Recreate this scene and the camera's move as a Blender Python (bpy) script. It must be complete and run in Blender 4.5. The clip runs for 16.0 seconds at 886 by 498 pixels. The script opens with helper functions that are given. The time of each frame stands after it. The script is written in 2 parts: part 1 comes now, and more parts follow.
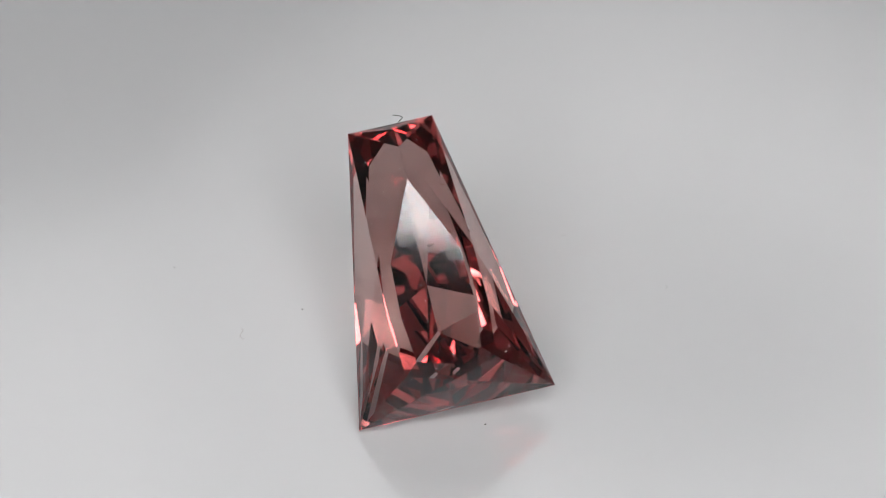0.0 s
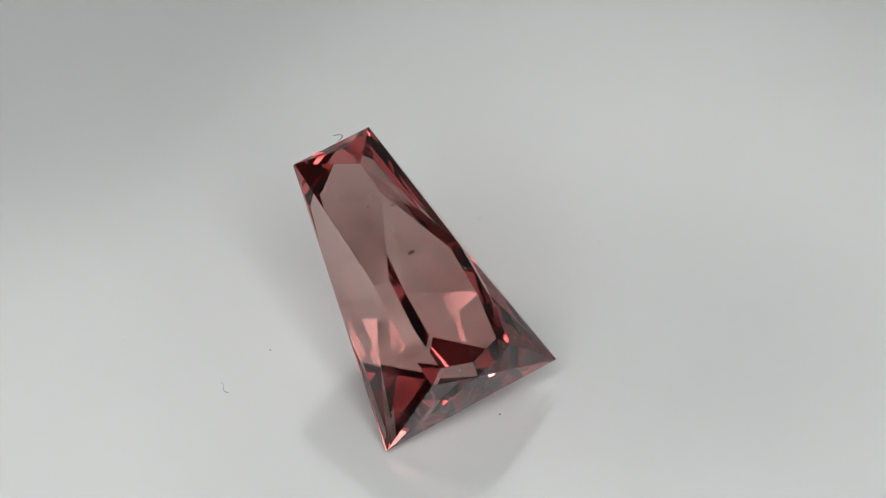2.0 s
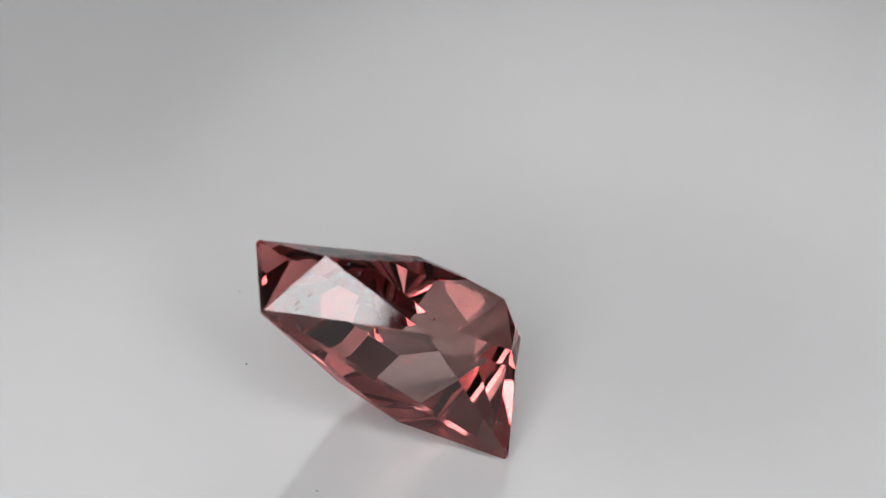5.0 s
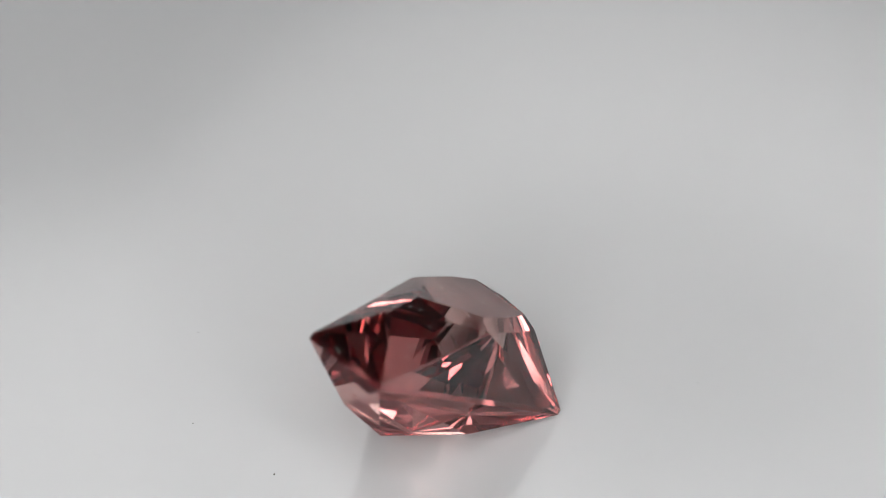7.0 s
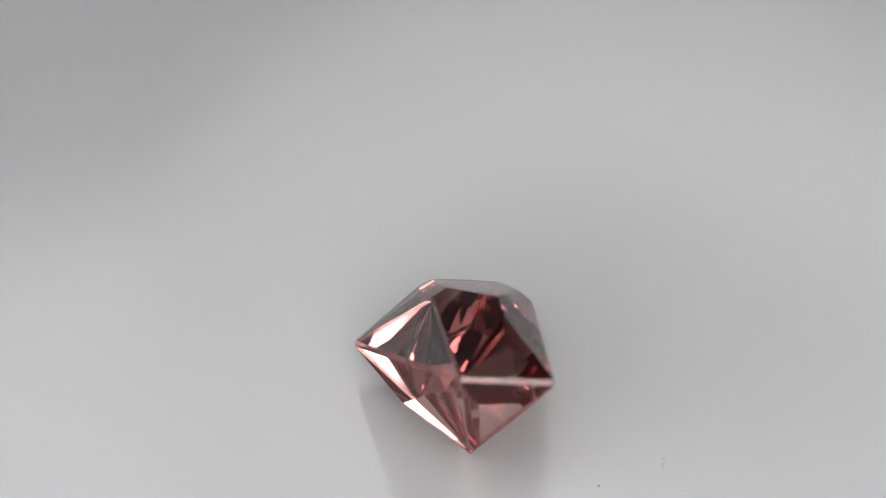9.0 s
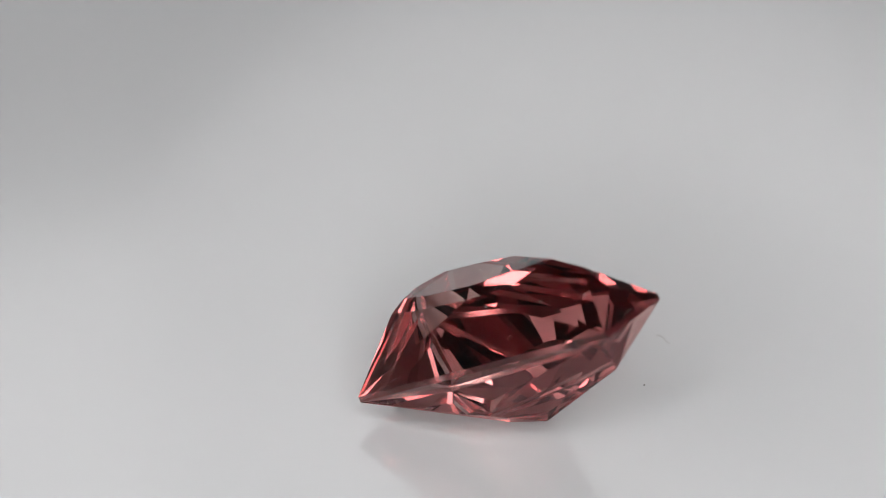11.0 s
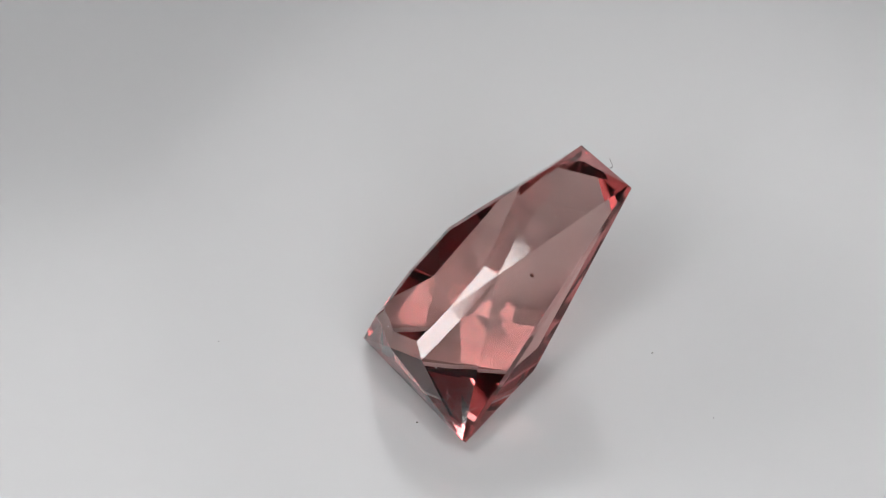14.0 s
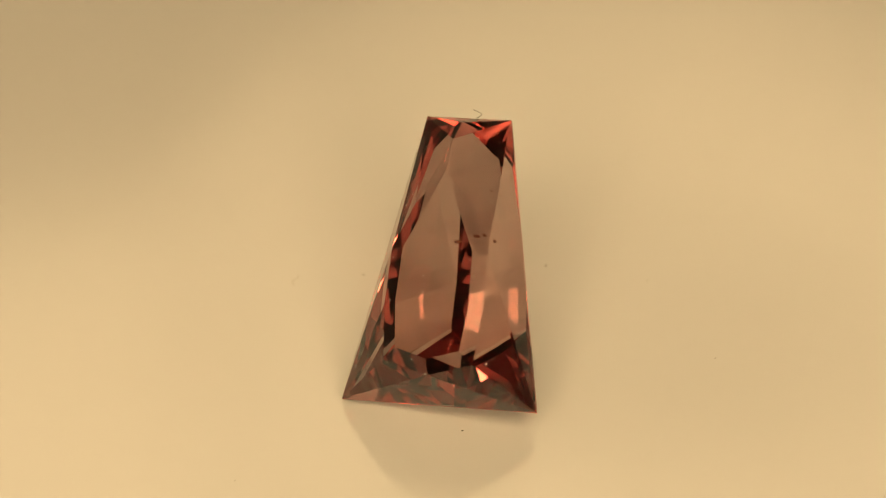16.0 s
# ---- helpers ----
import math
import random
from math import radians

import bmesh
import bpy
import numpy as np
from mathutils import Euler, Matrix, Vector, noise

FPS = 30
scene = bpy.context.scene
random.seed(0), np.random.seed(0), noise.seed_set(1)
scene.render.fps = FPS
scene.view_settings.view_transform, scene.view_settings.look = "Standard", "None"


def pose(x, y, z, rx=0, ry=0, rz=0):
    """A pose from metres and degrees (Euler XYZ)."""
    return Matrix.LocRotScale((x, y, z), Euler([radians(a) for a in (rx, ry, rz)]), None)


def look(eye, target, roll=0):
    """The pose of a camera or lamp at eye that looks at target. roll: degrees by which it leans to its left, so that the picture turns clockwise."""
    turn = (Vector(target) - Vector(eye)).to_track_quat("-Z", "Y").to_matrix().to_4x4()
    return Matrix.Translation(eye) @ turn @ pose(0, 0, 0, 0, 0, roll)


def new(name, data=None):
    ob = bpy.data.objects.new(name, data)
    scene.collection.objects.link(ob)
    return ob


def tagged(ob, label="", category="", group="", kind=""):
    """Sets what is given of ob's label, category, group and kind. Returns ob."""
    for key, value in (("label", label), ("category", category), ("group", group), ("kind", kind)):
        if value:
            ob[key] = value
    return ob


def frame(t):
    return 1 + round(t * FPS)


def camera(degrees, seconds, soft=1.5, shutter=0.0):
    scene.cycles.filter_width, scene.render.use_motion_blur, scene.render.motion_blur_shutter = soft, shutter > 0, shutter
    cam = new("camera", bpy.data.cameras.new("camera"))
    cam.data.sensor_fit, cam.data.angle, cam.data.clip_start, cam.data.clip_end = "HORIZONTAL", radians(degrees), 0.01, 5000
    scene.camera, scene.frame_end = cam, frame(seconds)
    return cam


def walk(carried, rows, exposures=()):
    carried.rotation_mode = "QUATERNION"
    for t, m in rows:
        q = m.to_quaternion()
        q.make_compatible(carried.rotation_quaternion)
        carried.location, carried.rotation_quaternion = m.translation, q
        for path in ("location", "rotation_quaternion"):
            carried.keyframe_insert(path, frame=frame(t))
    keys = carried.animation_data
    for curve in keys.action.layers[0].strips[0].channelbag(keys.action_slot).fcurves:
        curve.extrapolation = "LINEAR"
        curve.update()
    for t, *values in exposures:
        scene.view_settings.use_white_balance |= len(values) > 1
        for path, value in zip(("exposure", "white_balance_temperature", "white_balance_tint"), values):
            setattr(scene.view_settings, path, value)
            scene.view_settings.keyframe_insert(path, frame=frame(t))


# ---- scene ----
MM = 0.001          # the stone and its stand are laid out in millimetres

# ---- camera: on a stand, looking down at the stone ----
cam = camera(16.0, 16.0, soft=0.8)
EYE = Vector((0.0, -67.758, 66.476)) * MM
AIM = Vector((-0.365, 0.0, 5.515)) * MM
VIEW = look(EYE, AIM, 1.05)
cam.data.dof.use_dof = True
cam.data.dof.focus_distance = 93.6 * MM
cam.data.dof.aperture_fstop = 68
walk(cam, [(0, VIEW), (16, VIEW)], exposures=[
    (0.0, 0.0, 5130, 7), (1.0, 0.0, 5130, 7), (1.4, 0.0, 5130, 3), (2.6, 0.0, 5130, 3), (3.0, -0.11, 5130, 7), (3.5, 0.03, 5130, 7),
    (4.0, -0.08, 5130, 7), (6.5, 0.0, 5130, 7), (7.5, -0.03, 5130, 5), (8.5, -0.17, 5130, 7), (9.5, -0.06, 5130, 7),
    (12.0, -0.03, 5130, 7), (12.5, 0.03, 5130, 7), (13.0, -0.07, 5130, 3), (13.5, -0.06, 5130, 7), (14.0, 0.0, 5130, 7), (14.5, -0.08, 5130, 7), (14.63, -0.08, 5130, 7),
    (14.67, -0.08, 30000, 38), (14.9, -0.14, 28000, 35), (15.2, -0.16, 20500, 27), (15.6, -0.1, 15600, 14), (16.0, -0.08, 11800, 5)])

# ---- world and lights ----
world = bpy.data.worlds.new("dim_room")
world.use_nodes = True
world.node_tree.nodes["Background"].inputs[0].default_value = (0.85, 0.74, 0.62, 1)
world.node_tree.nodes["Background"].inputs[1].default_value = 0.10
scene.world = world


# The light itself comes from three glowing things built below: the ring light round the lens,
# the round tube overhead behind the stone and the round softbox that hangs over the back of the table.

# ---- materials ----
def material(name):
    m = bpy.data.materials.new(name)
    m.use_nodes = True
    return m, m.node_tree.nodes, m.node_tree.links, m.node_tree.nodes["Principled BSDF"]


def plain(name, colour, rough, metal=0.0, scale=400.0, amount=0.06, bump=0.0):
    """Paint or plastic with a slow and a fine variation of tone and a fine relief."""
    m, nodes, links, b = material(name)
    coord = nodes.new("ShaderNodeTexCoord")
    slow, fine = nodes.new("ShaderNodeTexNoise"), nodes.new("ShaderNodeTexNoise")
    slow.inputs["Scale"].default_value, fine.inputs["Scale"].default_value = scale / 8, scale * 4
    mix = nodes.new("ShaderNodeMath")
    mix.operation = "ADD"
    ramp = nodes.new("ShaderNodeMapRange")
    ramp.inputs["From Min"].default_value, ramp.inputs["From Max"].default_value = 0.6, 1.4
    ramp.inputs["To Min"].default_value, ramp.inputs["To Max"].default_value = 1 - amount, 1 + amount
    tone = nodes.new("ShaderNodeVectorMath")
    tone.operation = "SCALE"
    tone.inputs[0].default_value = colour
    for n in (slow, fine):
        links.new(coord.outputs["Object"], n.inputs["Vector"])
    links.new(slow.outputs["Fac"], mix.inputs[0])
    links.new(fine.outputs["Fac"], mix.inputs[1])
    links.new(mix.outputs[0], ramp.inputs["Value"])
    links.new(ramp.outputs[0], tone.inputs["Scale"])
    links.new(tone.outputs[0], b.inputs["Base Color"])
    b.inputs["Roughness"].default_value, b.inputs["Metallic"].default_value = rough, metal
    if bump:
        bp = nodes.new("ShaderNodeBump")
        bp.inputs["Strength"].default_value, bp.inputs["Distance"].default_value = bump, 0.00005
        links.new(fine.outputs["Fac"], bp.inputs["Height"])
        links.new(bp.outputs[0], b.inputs["Normal"])
    return m


def glass(name, through_tint, inner_tint, ior, rough=0.0):
    """Clear stone: what passes a facet takes the one tint, what its inside or outside throws back the other."""
    m, nodes, links, b = material(name)
    nodes.remove(b)
    pass_on, throw_back = nodes.new("ShaderNodeBsdfRefraction"), nodes.new("ShaderNodeBsdfGlossy")
    share, mix = nodes.new("ShaderNodeFresnel"), nodes.new("ShaderNodeMixShader")
    pass_on.inputs["Color"].default_value, throw_back.inputs["Color"].default_value = (*through_tint, 1), (*inner_tint, 1)
    for n in (pass_on, throw_back):
        n.inputs["Roughness"].default_value = rough
    pass_on.inputs["IOR"].default_value = share.inputs["IOR"].default_value = ior
    links.new(share.outputs[0], mix.inputs[0])
    links.new(pass_on.outputs[0], mix.inputs[1])
    links.new(throw_back.outputs[0], mix.inputs[2])
    links.new(mix.outputs[0], nodes["Material Output"].inputs["Surface"])
    return m


LAMP_TONE = (1.16, 0.96, 0.75)      # the lamps are warm white, about 5000 K


def glow(name, colour, strength):
    m, nodes, links, b = material(name)
    b.inputs["Base Color"].default_value = (0.8, 0.8, 0.8, 1)
    b.inputs["Emission Color"].default_value = (*[c * k for c, k in zip(colour, LAMP_TONE)], 1)
    b.inputs["Emission Strength"].default_value = strength
    return m


DISC_WHITE = plain("white_acrylic", (0.546, 0.549, 0.557), 0.11, scale=60, amount=0.012)
WALL_GREY = plain("grey_wall_paint", (0.75, 0.75, 0.755), 0.8, scale=20)
TABLE_GREY = plain("grey_table_top", (0.6, 0.6, 0.6), 0.6, scale=40)
CASE_BLACK = plain("dark_grey_plastic", (0.13, 0.13, 0.135), 0.5, scale=200)
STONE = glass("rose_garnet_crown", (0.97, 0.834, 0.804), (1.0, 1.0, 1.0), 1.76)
# same garnet; darkening over long inner light paths is put into this reflection tint
STONE_DEEP = glass("rose_garnet_keel_depth_tint", (0.97, 0.834, 0.804), (0.87, 0.45, 0.455), 1.76)
STONE_GIRDLE = glass("frosted_rose_garnet", (0.97, 0.76, 0.75), (0.97, 0.76, 0.75), 1.76, 0.2)
FILL_SHEETS, FILL_TILT = 5, radians(33)


def fill_haze(name, share):
    """A clear sheet with a little red haze, added to lift the stone's dark inner parts."""
    m, nodes, links, b = material(name)
    nodes.remove(b)
    clear, haze, mix = nodes.new("ShaderNodeBsdfTransparent"), nodes.new("ShaderNodeBsdfTranslucent"), nodes.new("ShaderNodeMixShader")
    coord, grain, amount = nodes.new("ShaderNodeTexCoord"), nodes.new("ShaderNodeTexNoise"), nodes.new("ShaderNodeMapRange")
    clear.inputs["Color"].default_value, haze.inputs["Color"].default_value = (0.995, 0.985, 0.985, 1), (0.6, 0.03, 0.1, 1)
    grain.inputs["Scale"].default_value = 700
    amount.inputs["To Min"].default_value, amount.inputs["To Max"].default_value = 0, 2 * share
    links.new(coord.outputs["Object"], grain.inputs["Vector"])
    links.new(grain.outputs["Fac"], amount.inputs["Value"])
    links.new(amount.outputs[0], mix.inputs[0])
    links.new(clear.outputs[0], mix.inputs[1])
    links.new(haze.outputs[0], mix.inputs[2])
    links.new(mix.outputs[0], nodes["Material Output"].inputs["Surface"])
    return m


RED_FILL = fill_haze("red_fill_haze", 0.04)
LINT = plain("pale_lint", (0.35, 0.33, 0.32), 0.9, scale=9000)
PALE_DUST = plain("pale_dust", (0.82, 0.8, 0.78), 0.9, scale=9000)
SPECK = plain("dark_dust", (0.08, 0.07, 0.06), 0.9, scale=9000)
CRYSTAL = plain("dark_inclusion", (0.2, 0.07, 0.05), 0.6, scale=9000)
RING_GLOW = glow("ring_light_diffuser", (1.0, 1.0, 1.0), 7.7)
TUBE_GLOW = glow("tube_lamp_glass", (1.0, 1.0, 1.0), 2.1)
SHEET_GLOW = glow("diffuser_cloth", (1.0, 1.0, 1.0), 2.9)


def part(name, bm, mat, parent=None, label=""):
    """Link a bmesh as one mesh object, under a thing or a part where one is given."""
    me = bpy.data.meshes.new(name)
    bm.to_mesh(me)
    bm.free()
    me.materials.append(mat)
    ob = new(name, me)
    ob.parent = parent
    return tagged(ob, label)


def lathe(profile, segments=96, closed=False):
    """A body of revolution about z, from (radius, height) pairs in metres."""
    bm = bmesh.new()
    rings = []
    for r, z in profile:
        if r == 0:
            rings.append([bm.verts.new((0, 0, z))])
        else:
            rings.append([bm.verts.new((r * math.cos(2 * math.pi * i / segments), r * math.sin(2 * math.pi * i / segments), z))
                          for i in range(segments)])
    pairs = list(zip(rings, rings[1:])) + ([(rings[-1], rings[0])] if closed else [])
    for a, b in pairs:
        for i in range(segments if len(a) + len(b) > 2 else 0):
            j = (i + 1) % segments
            if len(a) == 1:
                bm.faces.new((a[0], b[i], b[j]))
            elif len(b) == 1:
                bm.faces.new((a[i], b[0], a[j]))
            else:
                bm.faces.new((a[i], b[i], b[j], a[j]))
    bmesh.ops.recalc_face_normals(bm, faces=bm.faces)
    return bm


def box(x0, y0, z0, x1, y1, z1, bevel=0.0):
    bm = bmesh.new()
    bmesh.ops.create_cube(bm, size=1)
    for v in bm.verts:
        v.co = Vector((x0 + (v.co.x + 0.5) * (x1 - x0), y0 + (v.co.y + 0.5) * (y1 - y0), z0 + (v.co.z + 0.5) * (z1 - z0)))
    if bevel:
        bmesh.ops.bevel(bm, geom=bm.edges[:], offset=bevel, segments=2, affect="EDGES")
    return bm


# ---- the closed place: a table in a small grey room ----
FLOOR = -0.2 * MM       # top of the turntable disc
TABLE = -20 * MM
ROOM, HIGH = 0.6, 0.8
tagged(part("table_top", box(-ROOM, -ROOM, TABLE - 0.03, ROOM, ROOM, TABLE), TABLE_GREY), "plain grey table top under the turntable", "table top", kind="structure")
for name, b in (("wall_north", (-ROOM, ROOM, TABLE, ROOM, ROOM + 0.02, HIGH)), ("wall_south", (-ROOM, -ROOM - 0.02, TABLE, ROOM, -ROOM, HIGH)),
                ("wall_east", (ROOM, -ROOM, TABLE, ROOM + 0.02, ROOM, HIGH)), ("wall_west", (-ROOM - 0.02, -ROOM, TABLE, -ROOM, ROOM, HIGH))):
    tagged(part(name, box(*b), WALL_GREY), "plain grey painted wall", "wall", kind="structure")
tagged(part("ceiling", box(-ROOM, -ROOM, HIGH, ROOM, ROOM, HIGH + 0.02), WALL_GREY), "plain grey ceiling", "ceiling", kind="structure")


# ---- turntable ----
def build_turntable():
    top = tagged(new("turntable"), "glossy white acrylic turntable disc turning under the stone", "turntable")
    r, h = 60 * MM, 6 * MM
    prof = [(0, FLOOR), (r - 1 * MM, FLOOR), (r - 0.3 * MM, FLOOR - 0.3 * MM), (r, FLOOR - 1 * MM), (r, FLOOR - h), (0, FLOOR - h)]
    part("disc", lathe(prof, 128), DISC_WHITE, top, "smooth white acrylic disc")
    foot = [(0, FLOOR - h), (45 * MM, FLOOR - h), (48 * MM, FLOOR - h - 2 * MM), (50 * MM, TABLE), (0, TABLE)]
    part("base", lathe(foot, 96), DISC_WHITE, top)
    return top


# ---- the stone ----
# Cut layout in millimetres: length from the wide end, half-width, height over the girdle.
LENGTH, WIDE, NARROW, CROWN = 8.8, 3.0, 1.3, 2.12
REST = Matrix(((0.9674, -0.2516, 0.0277, 0.151 * MM), (0.2145, 0.7569, -0.6173, -1.310 * MM),
               (0.1343, 0.6032, 0.7862, 0.380 * MM), (0, 0, 0, 1)))


def cut_points():
    girdle = []
    for top in (0.05, -0.13):
        for s in (-1, 1):
            girdle += [(0, s * (WIDE - 0.015), top), (LENGTH, s * NARROW, top)]
    # table tip and its lower step at the narrow end, table edge and its lower step at the wide end, the tip of the narrow end facet
    crown = [(6.686, 0, CROWN), (7.75, 0, 1.68), (1.047, 0, CROWN), (0.60, 0, 1.84), (8.45, 0.02, 0.91)]
    pavilion = [(2.40, 0, -2.60), (3.87, 0, -2.75), (7.35, 0, -1.53)]
    for s in (-1, 1):
        # the table's long edge in three corners, the lower edge of the strip beside it, and the shoulder towards the narrow end
        crown += [(4.30, s * 1.055, CROWN), (2.69, s * 1.11, CROWN), (1.33, s * 0.966, CROWN)]
        crown += [(4.35, s * 1.452, 1.845), (2.626, s * 1.495, 1.85), (1.00, s * 1.35, 1.84), (5.70, s * 0.90, 1.815)]
        pavilion += [(2.85, s * 1.90, -1.45), (0.30, s * 2.20, -0.62)]
    return [Vector((v, u, n)) * MM for u, v, n in girdle + crown + pavilion]


def build_stone():
    stone = tagged(new("gemstone"), "faceted dusky pink tapered trapezoid gemstone on the turntable", "gemstone")
    bm = bmesh.new()
    for co in cut_points():
        bm.verts.new(co)
    bmesh.ops.convex_hull(bm, input=bm.verts[:])
    bmesh.ops.delete(bm, geom=[v for v in bm.verts if not v.link_faces], context="VERTS")
    bmesh.ops.recalc_face_normals(bm, faces=bm.faces)
    bmesh.ops.dissolve_limit(bm, angle_limit=radians(1.0), verts=bm.verts[:], edges=bm.edges[:])
    bm.normal_update()
    # added sheets across the length; their faint red haze stands in for inner glow
    for k in range(FILL_SHEETS):
        u = 1.1 + 6.7 * k / (FILL_SHEETS - 1)
        b = bm.copy()
        bmesh.ops.bisect_plane(b, geom=b.verts[:] + b.edges[:] + b.faces[:], plane_co=(0, u * MM, 0), plane_no=(0, math.cos(FILL_TILT), math.sin(FILL_TILT)), clear_inner=True, clear_outer=True)
        bmesh.ops.contextual_create(b, geom=b.edges[:])
        mid = sum((w.co for w in b.verts), Vector()) / len(b.verts)
        for w in b.verts:
            w.co = mid + (w.co - mid) * 0.97
        part("fill_sheet", b, RED_FILL, stone, "faint red haze sheet added inside the stone to lift its darks")
    where = {"table": [], "crown": [], "girdle": [], "pavilion": []}
    for f in bm.faces:
        c = f.calc_center_median()
        if f.normal.z > 0.99 and c.z > 2 * MM:
            kind = "table"
        elif abs(f.normal.z) < 0.05 and abs(c.z) < 0.2 * MM:
            kind = "girdle"
        else:
            kind = "crown" if c.z > 0 else "pavilion"
        where[kind].append([v.co.copy() for v in f.verts])
    bm.free()
    labels = {"table": "flat polished table facet", "crown": "long step facets round the table", "girdle": "thin frosted girdle band", "pavilion": "deep keel-shaped underside facets"}
    for kind, faces in where.items():
        b = bmesh.new()
        for cos in faces:
            b.faces.new([b.verts.new(co) for co in cos])
        bmesh.ops.remove_doubles(b, verts=b.verts[:], dist=1e-7)
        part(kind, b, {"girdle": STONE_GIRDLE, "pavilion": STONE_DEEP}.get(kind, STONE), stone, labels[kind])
    rnd = random.Random(7)
    # dark crystals locked in the stone
    for u, v, n, size in ((4.8, 0.3, 0.05, 0.06), (6.3, 0.5, -0.1, 0.024)):
        b = bmesh.new()
        bmesh.ops.create_icosphere(b, subdivisions=2, radius=size * MM)
        for w in b.verts:
            w.co = Vector((w.co.x * 2.2, w.co.y, w.co.z * 0.8)) * rnd.uniform(0.8, 1.15) + Vector((v, u, n)) * MM
        part("inclusion", b, CRYSTAL, stone, "dark crystal inside the stone")
    # fine silk needles near the wide corners
    b = bmesh.new()
    for s in (-1, 1):
        for _ in range(26):
            mid = Vector((s * rnd.uniform(1.5, 2.3), rnd.uniform(0.35, 1.1), rnd.uniform(-0.35, 0.55))) * MM
            way = Vector((rnd.uniform(-1, 1), rnd.uniform(-1, 1), rnd.uniform(-0.6, 0.6))).normalized() * rnd.uniform(0.08, 0.28) * MM
            needle(b, [mid - way, mid, mid + way], 0.0045 * MM)
    tagged(part("needles", b, LINT, stone, "fine pale silky needles"), kind="stuff")
    # dust lying on the crown
    b = bmesh.new()
    for _ in range(90):
        u = rnd.uniform(0.8, 8.0)
        v = rnd.uniform(-1, 1) * (WIDE - (WIDE - NARROW) * u / LENGTH) * 0.9
        spot = crown_height(where, v * MM, u * MM)
        if spot is None:
            continue
        m = bmesh.ops.create_icosphere(b, subdivisions=1, radius=rnd.uniform(0.007, 0.02) * MM)
        for w in m["verts"]:
            w.co = w.co * rnd.uniform(0.7, 1.3) + Vector((v * MM, u * MM, spot))
    tagged(part("dust", b, PALE_DUST, stone, "tiny pale dust grains on the crown"), kind="stuff")
    # the curled lint fibre caught on the narrow edge
    b = bmesh.new()
    curl = [Vector((0.25 + 0.16 * math.sin(k * 0.55), LENGTH + 0.02 + 0.03 * k, 0.06 + 0.05 * k - 0.004 * k * k)) * MM for k in range(8)]
    needle(b, curl, 0.011 * MM)
    part("lint_fibre", b, SPECK, stone, "thin dark curled fibre")
    return stone


def needle(bm, points, radius):
    """A thin three-sided thread along the points."""
    rings = []
    for i, p in enumerate(points):
        ahead = (points[min(i + 1, len(points) - 1)] - points[max(i - 1, 0)]).normalized()
        a = ahead.orthogonal().normalized()
        c = ahead.cross(a)
        rings.append([bm.verts.new(p + radius * (a * math.cos(k * 2.0944) + c * math.sin(k * 2.0944))) for k in range(3)])
    for r, q in zip(rings, rings[1:]):
        for k in range(3):
            bm.faces.new((r[k], r[(k + 1) % 3], q[(k + 1) % 3], q[k]))
    bm.faces.new(rings[0])
    bm.faces.new(rings[-1])


def crown_height(where, x, y):
    """The height of the cut stone's upper side over a place of its outline."""
    best = None
    for cos in where["table"] + where["crown"]:
        n = (cos[1] - cos[0]).cross(cos[2] - cos[0]).normalized()
        if n.z < 0:
            n = -n
        if n.z < 0.05:
            continue
        z = cos[0].z - (n.x * (x - cos[0].x) + n.y * (y - cos[0].y)) / n.z
        best = z if best is None else min(best, z)
    return best


# ---- the ring light round the lens ----
def build_ring_light():
    ring = tagged(new("ring_light"), "white glowing ring light round the lens", "ring light")
    inner, outer = 33.8 * MM, 55.5 * MM
    part("diffuser", lathe([(inner, 0), (outer, 0), (outer, 2 * MM), (inner, 2 * MM)], 96, True), RING_GLOW, ring)
    part("housing", lathe([(inner - 2 * MM, 2.5 * MM), (outer + 2 * MM, 2.5 * MM), (outer + 2 * MM, 10 * MM), (inner - 2 * MM, 10 * MM)], 96, True), CASE_BLACK, ring)
    part("lens_plate", lathe([(0, 3 * MM), (inner - 2.5 * MM, 3 * MM), (inner - 2.5 * MM, 9 * MM), (0, 9 * MM)], 64), CASE_BLACK, ring)
    ring.matrix_world = VIEW @ pose(-3 * MM, 3 * MM, 4 * MM)
    return ring


def build_tube_lamp():
    lamp = tagged(new("tube_lamp"), "round white tube lamp glowing over the turntable", "lamp")
    big, small = 39 * MM, 12 * MM
    prof = [(big + small * math.cos(2 * math.pi * k / 16), small * math.sin(2 * math.pi * k / 16)) for k in range(16)]
    part("tube", lathe(prof, 96, True), TUBE_GLOW, lamp)
    for a in (0, 120, 240):
        clip = part("clip", box(big - 6 * MM, -3 * MM, 12 * MM, big + 6 * MM, 3 * MM, 15 * MM, 1 * MM), CASE_BLACK, lamp)
        clip.matrix_basis = pose(0, 0, 0, 0, 0, a + 90)
    part("stem", box(-4 * MM, -4 * MM, 15 * MM, 4 * MM, 4 * MM, HIGH - 0.150, 1 * MM), CASE_BLACK, lamp)
    part("plate", lathe([(0, 13 * MM), (48 * MM, 13 * MM), (48 * MM, 15 * MM), (0, 15 * MM)], 96), WALL_GREY, lamp)
    lamp.matrix_world = pose(19.3 * MM, 165 * MM, 150 * MM)
    return lamp


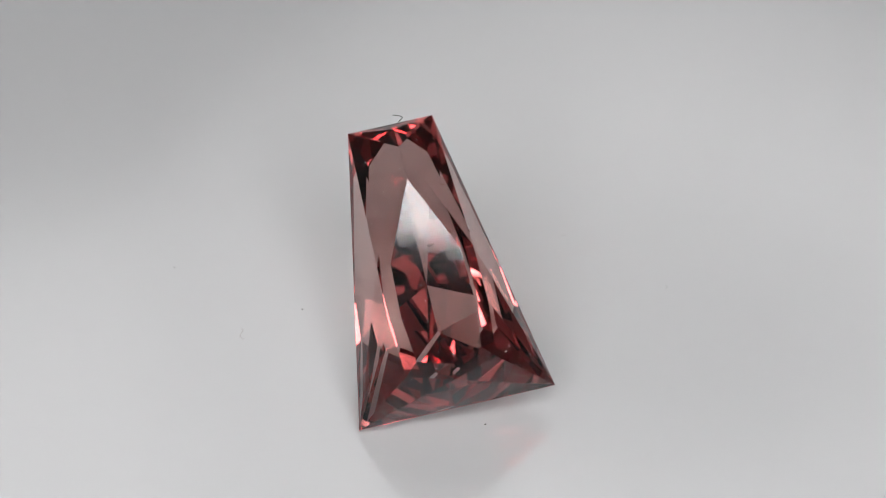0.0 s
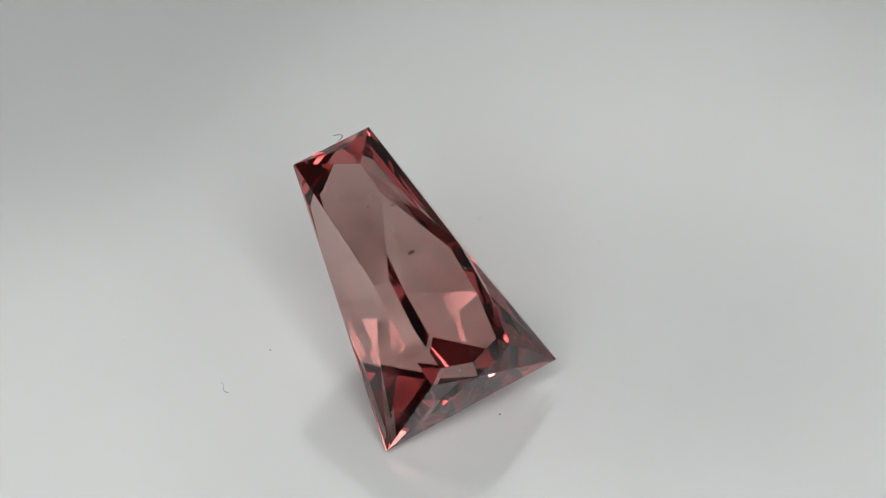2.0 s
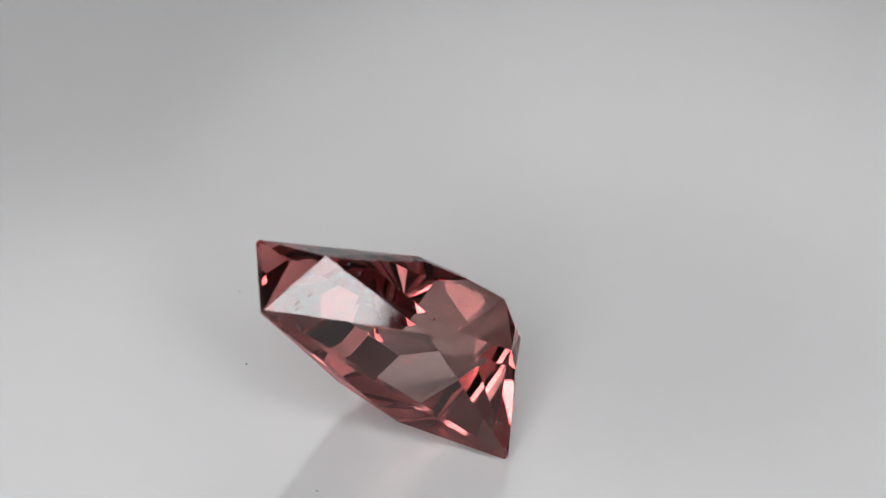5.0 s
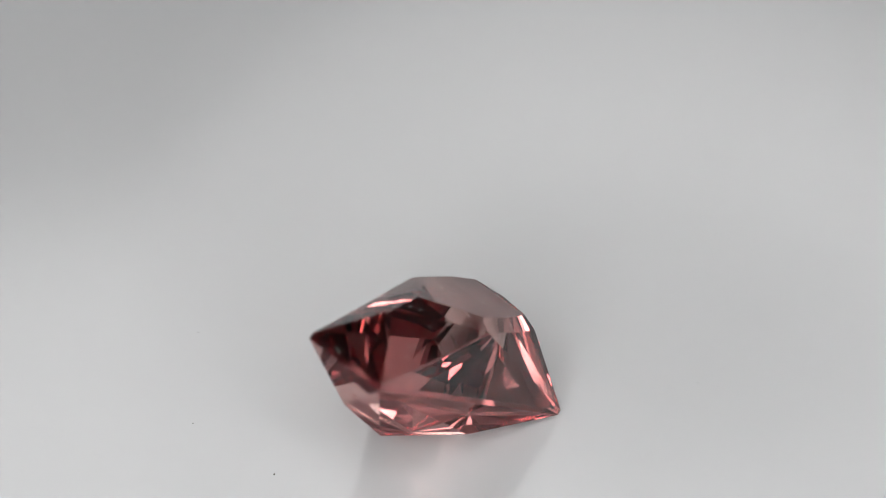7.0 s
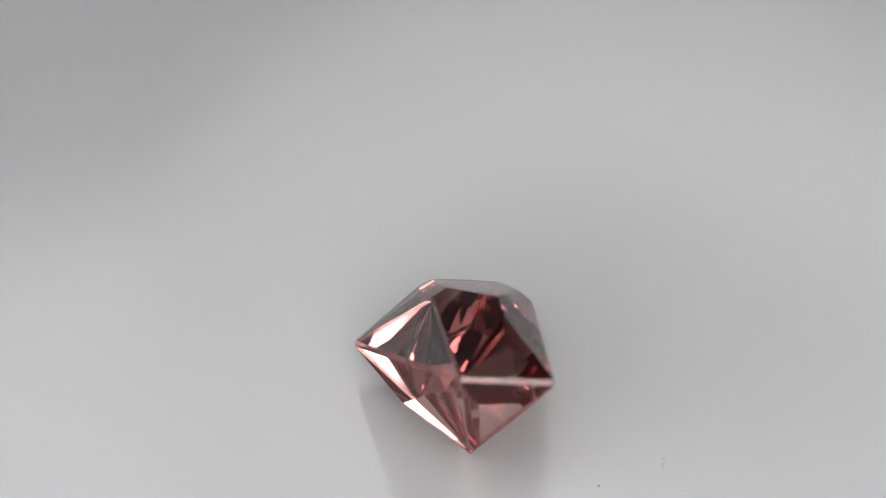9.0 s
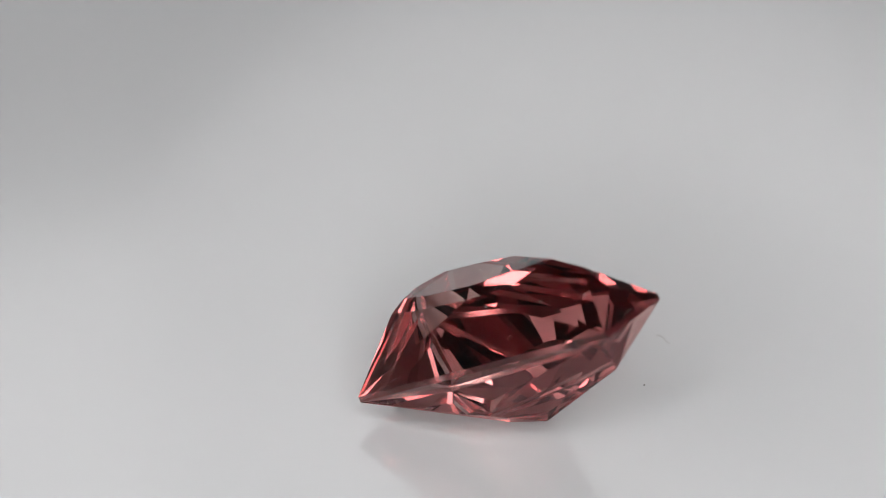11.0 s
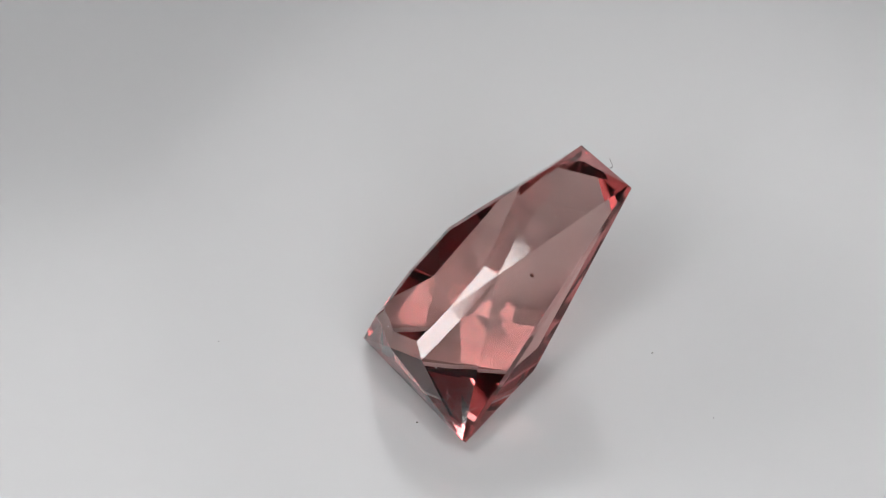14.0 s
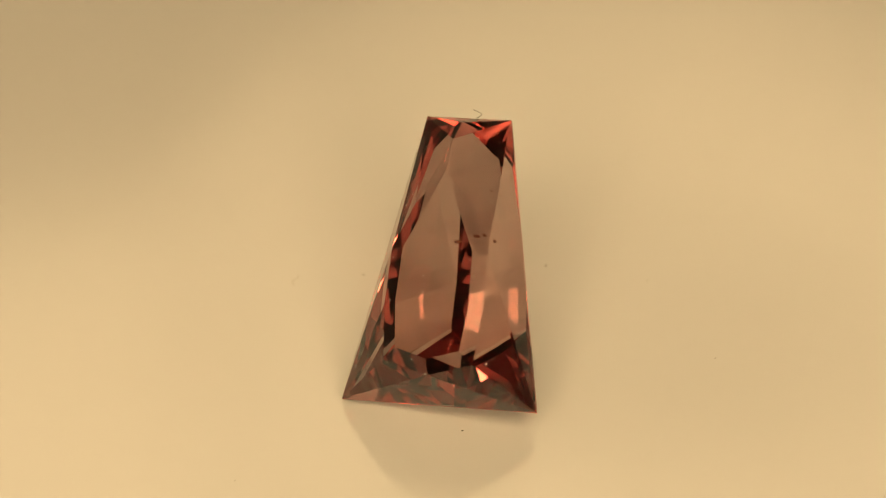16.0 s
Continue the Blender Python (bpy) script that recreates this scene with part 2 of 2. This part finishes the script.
def build_softbox():
    """A round soft panel that hangs over the back of the table."""
    lamp = tagged(new("softbox"), "round white softbox panel hanging over the turntable", "softbox")
    r = 82 * MM
    part("cloth", lathe([(0, 0), (r, 0), (r, 2 * MM), (0, 2 * MM)], 96), SHEET_GLOW, lamp)
    part("rim", lathe([(r, -1 * MM), (r + 5 * MM, -1 * MM), (r + 5 * MM, 25 * MM), (0, 40 * MM), (0, 3 * MM), (r, 3 * MM)], 96), CASE_BLACK, lamp)
    part("stem", box(-5 * MM, -5 * MM, 40 * MM, 5 * MM, 5 * MM, HIGH - 0.300, 1 * MM), CASE_BLACK, lamp)
    lamp.matrix_world = pose(-36 * MM, 270 * MM, 300 * MM)
    return lamp


def build_specks():
    """Dust grains and hairs that lie on the disc and turn with it: place on the disc, size, length of a hair."""
    rnd = random.Random(3)
    made = []
    for x, y, size, hair in ((-4.7, 3.4, 0.026, 0), (-6.5, 2.25, 0.010, 0.5), (1.0, -1.43, 0.028, 0), (0.25, 6.33, 0.028, 0),
                             (-8.8, 5.2, 0.014, 0), (6.6, 4.8, 0.016, 0), (-4.1, -6.2, 0.014, 0), (3.4, 7.1, 0.018, 0)):
        bm = bmesh.new()
        if hair:
            pts = [Vector(((k / 7 - 0.5) * hair, 0.08 * math.sin(k * 0.8), size / 2 + 0.01)) * MM for k in range(8)]
            needle(bm, pts, size * MM)
        else:
            bmesh.ops.create_icosphere(bm, subdivisions=2, radius=size * MM)
            for w in bm.verts:
                w.co = Vector((w.co.x * rnd.uniform(0.8, 1.4), w.co.y, w.co.z * 0.6 + size * 0.6 * MM))
        ob = part("lint" if hair else "dust_speck", bm, LINT if hair else SPECK)
        tagged(ob, "short pale lint hair lying on the white disc" if hair else "tiny dark dust grain lying on the white disc",
               "lint" if hair else "dust", "dust on the turntable")
        made.append((ob, pose(x * MM, y * MM, FLOOR, 0, 0, rnd.uniform(0, 360))))
    return made


turntable = build_turntable()
specks = build_specks()
gemstone = build_stone()
build_ring_light()
build_tube_lamp()
build_softbox()

# ---- what turns ----
SPIN = [(0, 0), (0.5, 0), (0.8, 0.2), (1.0, 1.8), (1.2, 4.0), (1.5, 9.5), (2, 20.2), (2.5, 29.8), (3, 40.8), (3.5, 51.2), (4, 62.1), (4.5, 73.0),
        (5, 83.9), (5.5, 94.8), (6, 105.6), (6.5, 116.5), (7, 127.7), (7.5, 138.9), (8, 150.6), (8.5, 162.1), (9, 174.2), (9.5, 186.1),
        (10, 197.3), (10.5, 208.5), (11, 219.8), (11.5, 231.0), (12, 242.2), (12.5, 254.2), (13, 266.0), (13.5, 277.4), (14, 288.7), (14.5, 300.2),
        (15, 312.3), (15.5, 323.7), (16, 335.6)]


def motions():
    walk(turntable, [(t, pose(0, 0, 0, 0, 0, a)) for t, a in SPIN])
    walk(gemstone, [(t, pose(0, 0, 0, 0, 0, a) @ REST) for t, a in SPIN])
    for ob, place in specks:
        walk(ob, [(t, pose(0, 0, 0, 0, 0, a) @ place) for t, a in SPIN])


motions()
